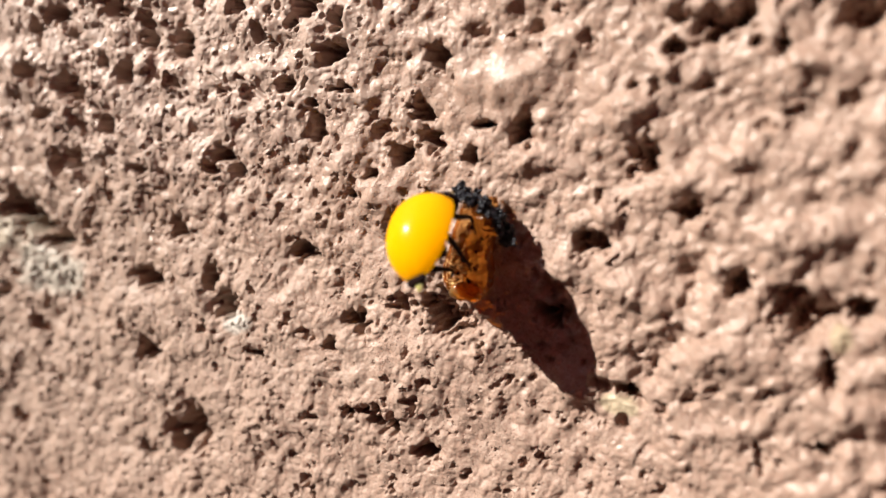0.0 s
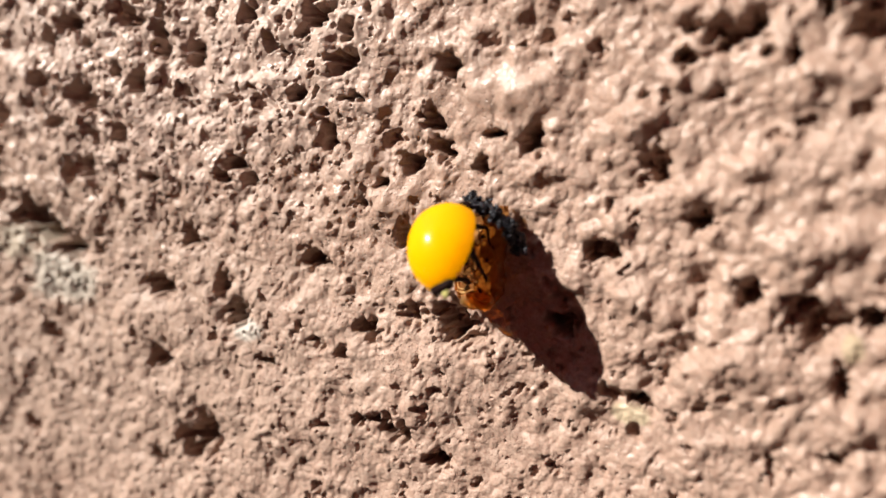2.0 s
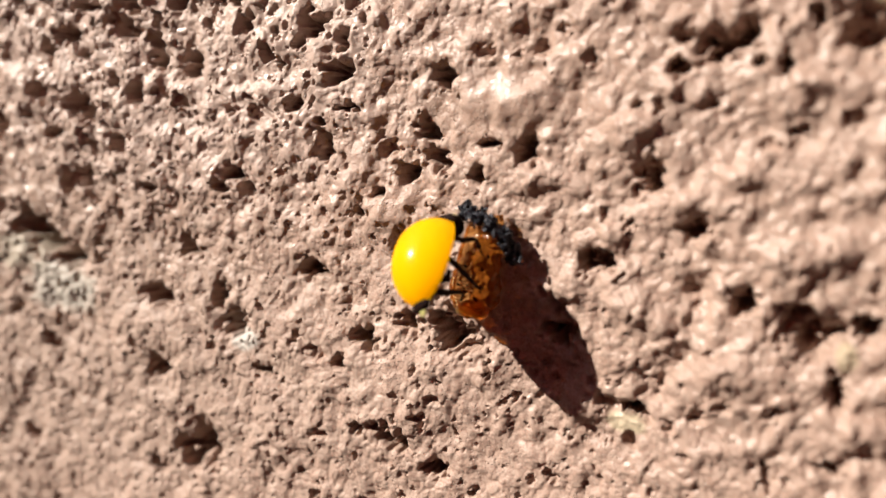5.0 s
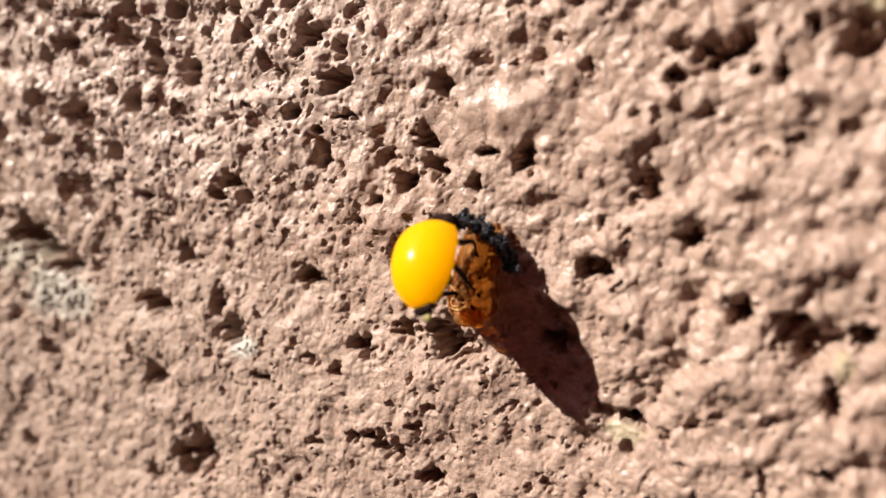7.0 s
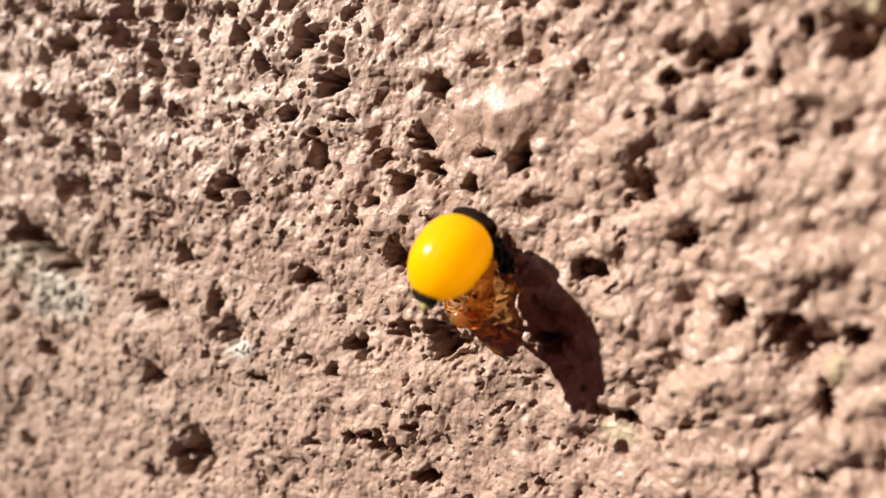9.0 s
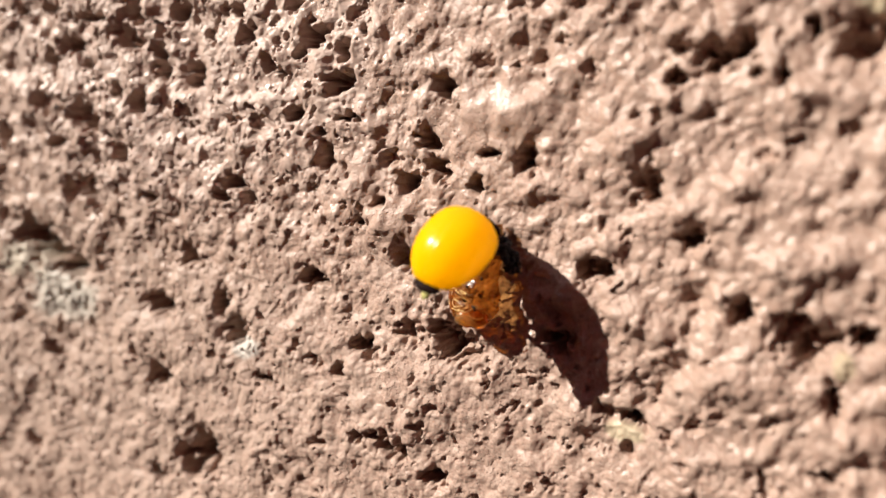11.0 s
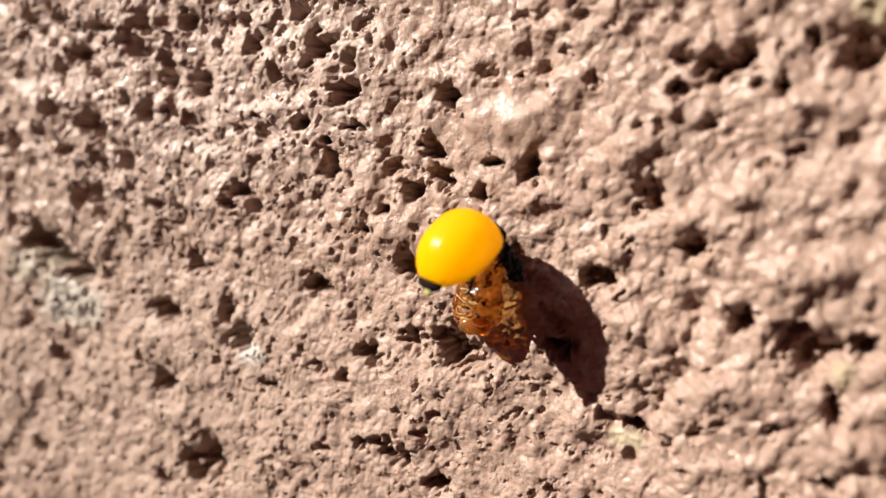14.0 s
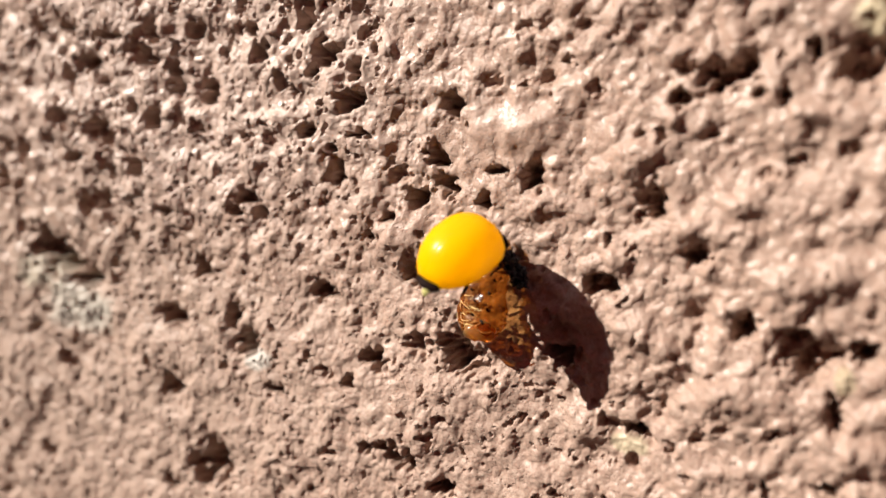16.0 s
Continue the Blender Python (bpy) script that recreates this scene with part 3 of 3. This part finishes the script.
def build_beetle():
    beetle = tagged(new("ladybird"), "newly emerged plain yellow ladybird clinging to its empty pupal skin", "ladybird beetle")
    for side in (-1, 1):
        part("elytron", elytron(side), YELLOW, beetle, "glossy yellow unspotted wing case")
    # the pale soft back, an unseen reflector added to send sunlight on through the wing cases
    part("folded_wings", egg((0, -0.1, 0.12), (1.92, 2.45, 0.4), segments=40, rings=26), PALE_BOUNCE, beetle, "unseen pale folded hind wings, added to bounce sunlight into the wing cases")
    body = part("abdomen", egg((0, -0.2, -0.08), (1.75, 2.55, 0.42), rough=0.05, grain=0.7), BLACK, beetle, "black segmented underside")
    for k in range(4):
        part("segment", egg((0, -0.4 - 0.5 * k, -0.18), (1.55 - 0.26 * k, 0.33, 0.42)), BLACK, body)
    part("tail_tip", egg((0.1, -2.72, 0.05), (0.88, 0.44, 0.36), rough=0.06), BLACK, beetle, "black tail tip")
    part("hind_wing", egg((0.3, -3.08, -0.05), (0.26, 0.42, 0.13), turn=(20, 0, 15), rough=0.05), OLIVE, beetle, "pale green folded wing tip")
    shield = part("pronotum", egg((0, 2.78, 0.2), (1.55, 0.62, 0.68), turn=(-28, 0, 0), rough=0.10, grain=0.45), BLACK, beetle, "black neck shield with cream margins")
    for side in (-1, 1):
        part("margin_patch", egg((side * 1.2, 2.98, 0.24), (0.22, 0.2, 0.22), turn=(-28, side * 35, 0)), CREAM, shield, "cream margin patch")
    face = part("head", egg((0, 3.1, -0.42), (0.85, 0.45, 0.6), turn=(-45, 0, 0)), BLACK, beetle)
    for side in (-1, 1):
        part("eye", egg((side * 0.62, 3.32, -0.2), (0.18, 0.22, 0.22)), BLACK, face)
        part("antenna", tube([(side * 0.45, 3.3, -0.6), (side * 0.75, 3.4, -0.85), (side * 0.95, 3.3, -1.1), (side * 1.0, 3.1, -1.3)], (0.05, 0.045, 0.06, 0.09), 7, 4), LEG, face)
    for hip, knee, shin, ankle, toe in (
        ((0.98, 0.33, -0.25), (0.75, 0.26, -1.15), (0.10, 0.0, -2.75), (-0.1, -0.1, -3.3), (-0.2, -0.3, -3.5)),
        ((-0.63, -1.36, -0.3), (-0.64, -1.1, -1.25), (-0.76, -0.5, -2.5), (-1.2, -0.58, -2.85), (-1.5, -0.7, -2.95)),
        ((1.3, 1.5, -0.2), (1.18, 1.68, -0.9), (1.25, 2.05, -1.7), (0.75, 1.85, -2.4), (0.62, 1.65, -2.75)),
        ((-1.0, 0.33, -0.25), (-1.3, 0.3, -0.6), (-0.9, 0.15, -0.95), (-0.7, 0.1, -1.1), (-0.6, 0.0, -1.2)),
        ((0.7, -1.2, -0.3), (0.95, -0.9, -0.75), (0.7, -0.3, -0.8), (0.45, -0.1, -1.0), (0.4, -0.1, -1.15)),
        ((-1.1, 1.4, -0.2), (-1.4, 1.6, -0.5), (-1.0, 1.9, -0.8), (-0.7, 1.9, -0.95), (-0.6, 1.8, -1.05)),
    ):
        part("leg", tube([hip, knee, shin, ankle, toe], (0.15, 0.20, 0.12, 0.07, 0.05), 9, 5), LEG, beetle, "dark jointed leg")
    return beetle, shield, face


BEETLE, SHIELD, FACE = build_beetle()


# ---- the empty pupal skin, stuck to the wall at its upper end ----
def spine_at(f):
    """The middle of the pupal skin, from where it is stuck on (0) to its free end (1): x, y, z, half width, half depth."""
    x = 3.55 - 0.6 * f - 0.2 * math.sin(f * 3.0)
    y = -0.55 - 0.75 * f
    z = 2.1 - 6.65 * f
    w = 1.95 * (0.74 + 0.4 * f) * math.sqrt(max(1 - abs(2 * f - 0.98) ** 5, 0.0)) + 0.12
    return x, y, z, w, 0.32 * w + 0.16


def pupal_shell(f0, f1, a0, a1, steps=80, seed=0, fold=0.11):
    """The dry skin itself, a few hundredths of a millimetre thin."""
    rows = []
    for k in range(steps + 1):
        f = f0 + (f1 - f0) * k / steps
        x, y, z, w, d = spine_at(f)
        ring = 0.11 * (abs(math.sin(f * 9 * math.pi)) - 0.5) * (1 - 0.8 * f)
        row = []
        for a in np.linspace(a0, a1, 73):
            c, s = math.cos(radians(a)), math.sin(radians(a))
            p = Vector((x + (w + ring) * c * (0.56 if c > 0 else 1), y - (d + ring) * s + max(c, 0) * 0.1 * f, z))
            p += Vector((c, -s, 0)) * fold * (1.6 * noise.noise(p * 1.1 + Vector((seed, 0, 0))) + 0.8 * noise.noise(p * 2.4) + 0.12 * noise.noise(p * 5.5))
            row.append(p)
        rows.append(row)
    return sheet(rows)


def build_pupa():
    pupa = tagged(new("pupal_skin"), "empty translucent amber pupal skin stuck to the wall", "pupal case")
    back = part("shell", pupal_shell(0.04, 0.99, -22, 205), AMBER, pupa, "crumpled translucent amber shell with rings")
    x, y, z, w, d = spine_at(0.93)
    part("hood", egg((x - 0.3 * w, y - 0.2, z), (w * 0.66, 0.66, 0.62), turn=(-25, 0, 8), rough=0.22, grain=0.6, seed=3), AMBER_CLEAR, pupa, "clear shiny folded membrane at the free end")
    for f, a, s in (
        (0.32, 100, 0.13), (0.42, 62, 0.14), (0.52, 120, 0.13), (0.54, 80, 0.12), (0.63, 108, 0.17), (0.69, 130, 0.11),
        (0.69, 76, 0.16), (0.75, 112, 0.14), (0.81, 92, 0.13)):
        x, y, z, w, d = spine_at(f)
        c, n = math.cos(radians(a)), math.sin(radians(a))
        part("marking", egg((x + w * c * (1 if c < 0 else 0.5), y - d * n, z), (s, 0.06, s * 0.7), turn=(0, 30, a - 90), rough=0.14, grain=0.16, segments=14, rings=10, seed=int(a)), SPOT, back, "small black marking")
    x, y, z, w, d = spine_at(0.9)
    for lift, bend, wide in ((0.95, 0.25, 0.05), (0.42, -0.2, 0.035), (0.05, 0.12, 0.06)):
        part("wrinkle", tube([(x - w * 0.92, y - 0.35, z + lift), (x - w * 0.45, y - d - 0.05, z + lift + bend), (x + w * 0.05, y - d - 0.1, z + lift - bend), (x + w * 0.3, y - d + 0.02, z + lift * 0.6)],
                             (0.02, wide, wide * 0.8, 0.02), 7, 6), AMBER_CLEAR, back, "pale glassy crease")
    # pale dry breathing tubes left lying on the skin
    rng = random.Random(9)
    for k in range(9):
        f, a = rng.uniform(0.62, 0.93), rng.uniform(100, 165)
        line = []
        for step in range(4):
            x, y, z, w, d = spine_at(min(f, 0.97))
            line.append((x + w * math.cos(radians(a)) * 1.02, y - (d + 0.07) * math.sin(radians(a)), z))
            f, a = f + rng.uniform(-0.07, 0.07), a + rng.uniform(-26, 26)
        part("breathing_tube", tube(line, (0.010, 0.022, 0.02, 0.010), 6, 5), TUBE, back, "pale thread-like breathing tube")
    return pupa


build_pupa()


def build_shed_skin():
    """The last larval skin, a crumpled black spiny clump round the pupa's foot."""
    clump = tagged(new("larval_skin"), "crumpled black spiny larval skin at the pupa's foot", "shed skin")
    rng = random.Random(4)
    way = [Vector(p) for p in ((1.75, -1.3, 1.85), (2.45, -1.85, 1.95), (3.2, -2.0, 1.75), (3.95, -1.9, 1.2), (4.55, -1.7, 0.45), (4.9, -1.3, -0.3), (5.1, -0.85, -1.0))]
    lumps = []
    for k in range(110):
        f = k / 109 * (len(way) - 1.001)
        a = way[int(f)].lerp(way[int(f) + 1], f % 1)
        c = a + Vector((rng.gauss(0, 0.19), rng.uniform(-0.35, 0.6), rng.gauss(0.0, 0.18)))
        s = rng.uniform(0.11, 0.27)
        lumps.append((c, s))
        part("fold", egg(c, (s, s * 0.8, s * rng.uniform(0.5, 1)), turn=(rng.uniform(0, 90), 0, rng.uniform(0, 180)), rough=0.30, grain=0.14, segments=22, rings=14, seed=k), SOOT, clump)
    for k in range(150):
        c, s = rng.choice(lumps)
        d = Vector((rng.gauss(0, 1), rng.gauss(-0.5, 1), rng.gauss(0.4, 1))).normalized()
        part("spine", tube([c + d * s * 0.5, c + d * (s + 0.08), c + d * (s + rng.uniform(0.12, 0.26)) + Vector((0, 0, 0.04))], (0.05, 0.04, 0.012), 6, 2), SOOT, clump)
    return clump


build_shed_skin()


def build_fibre(points, label):
    """A fine thread caught on the wall's bumps."""
    fibre = tagged(new("fibre"), label, "fibre", group="fibres on the wall")
    part("thread", tube(points, [0.016] * len(points), 6, 6), THREAD, fibre)
    return fibre


build_fibre([(-25.3, -1.3, 12.05), (-24.75, -1.55, 11.7), (-23.95, -1.25, 11.15)], "pale fine fibre caught between pores of the wall")
build_fibre([(-5.15, -0.45, -0.48), (-4.0, -0.72, -0.84), (-3.38, -0.74, -1.14), (-2.72, -0.5, -1.55)], "pale fine fibre lying across a lump of the wall")


# ---- what moves ----
def placed(x, y, z, ahead, back):
    """The beetle's pose: its middle in millimetres, where its head points and where its back faces."""
    f = Vector(ahead).normalized()
    d = Vector(back)
    d = (d - f * d.dot(f)).normalized()
    m = Matrix((f.cross(d), f, d)).transposed().to_4x4()
    return Matrix.Translation((x * MM, y * MM, z * MM)) @ m


def motions():
    walk(BEETLE, [(t, placed(x, y, z, f, d)) for t, x, y, z, f, d in (
        (0.0, 1.52, -5.08, -0.49, (-0.039, 0.631, 0.774), (-0.577, -0.647, 0.498)),
        (1.5, 1.25, -5.00, -0.43, (0.012, 0.609, 0.793), (-0.518, -0.675, 0.525)),
        (1.7, 1.21, -4.94, -0.32, (-0.006, 0.621, 0.784), (-0.508, -0.677, 0.532)),
        (1.8, 1.78, -4.33, -0.39, (-0.160, 0.714, 0.682), (-0.417, -0.675, 0.609)),
        (2.0, 1.77, -4.39, -0.54, (-0.157, 0.681, 0.715), (-0.493, -0.681, 0.541)),
        (2.2, 1.63, -4.74, -0.54, (-0.028, 0.612, 0.790), (-0.556, -0.666, 0.496)),
        (2.5, 1.52, -4.55, -0.52, (-0.015, 0.657, 0.754), (-0.580, -0.620, 0.528)),
        (3.0, 1.40, -4.63, -0.52, (0.003, 0.652, 0.758), (-0.613, -0.598, 0.516)),
        (4.2, 1.41, -4.93, -0.72, (0.084, 0.576, 0.813), (-0.638, -0.596, 0.488)),
        (6.3, 1.18, -4.71, -0.97, (-0.197, 0.661, 0.724), (-0.728, -0.594, 0.343)),
        (6.5, 1.33, -5.02, -0.80, (-0.133, 0.642, 0.755), (-0.643, -0.636, 0.427)),
        (6.8, 1.48, -4.91, -0.77, (-0.095, 0.603, 0.792), (-0.602, -0.669, 0.437)),
        (7.0, 1.51, -4.99, -0.48, (-0.071, 0.561, 0.824), (-0.529, -0.722, 0.446)),
        (7.2, 1.61, -4.87, -0.39, (-0.074, 0.576, 0.814), (-0.413, -0.761, 0.500)),
        (7.5, 2.33, -5.10, -0.36, (0.136, 0.555, 0.821), (-0.158, -0.806, 0.570)),
        (8.0, 2.70, -4.88, -0.20, (0.278, 0.609, 0.742), (0.019, -0.777, 0.630)),
        (8.5, 2.66, -4.94, -0.22, (0.295, 0.611, 0.735), (0.109, -0.785, 0.609)),
        (9.0, 2.76, -4.77, 0.04, (0.301, 0.643, 0.704), (0.207, -0.765, 0.609)),
        (11.4, 2.70, -4.85, 0.54, (0.352, 0.687, 0.635), (0.133, -0.708, 0.693)),
        (12.5, 2.68, -4.71, 0.76, (0.354, 0.728, 0.586), (0.149, -0.663, 0.734)),
        (13.0, 2.70, -4.65, 0.70, (0.364, 0.725, 0.584), (0.132, -0.661, 0.738)),
        (13.5, 2.73, -4.63, 0.78, (0.384, 0.718, 0.580), (0.066, -0.648, 0.759)),
        (14.5, 2.70, -4.69, 0.93, (0.383, 0.701, 0.601), (-0.006, -0.649, 0.761)),
        (16.0, 2.57, -4.81, 1.13, (0.434, 0.737, 0.518), (0.151, -0.626, 0.765)),
    )])
    # the neck shield and head: drawn in, stretched out, drawn in again
    for limb in (SHIELD, FACE):
        walk(limb, [(t, pose(0, y * MM, z * MM, tilt)) for t, y, z, tilt in (
            (0.0, -0.25, -0.1, -4), (1.5, -0.25, -0.1, -4), (2.5, -0.15, -0.1, -3), (4.2, -0.15, -0.1, -3), (6.3, -0.1, -0.2, -4), (6.8, -0.1, -0.2, -4), (7.3, 0.15, 0.0, 0), (9.2, 0.15, 0.0, 0), (11.3, -0.3, -0.2, -6), (16.0, -0.3, -0.2, -6))])


motions()
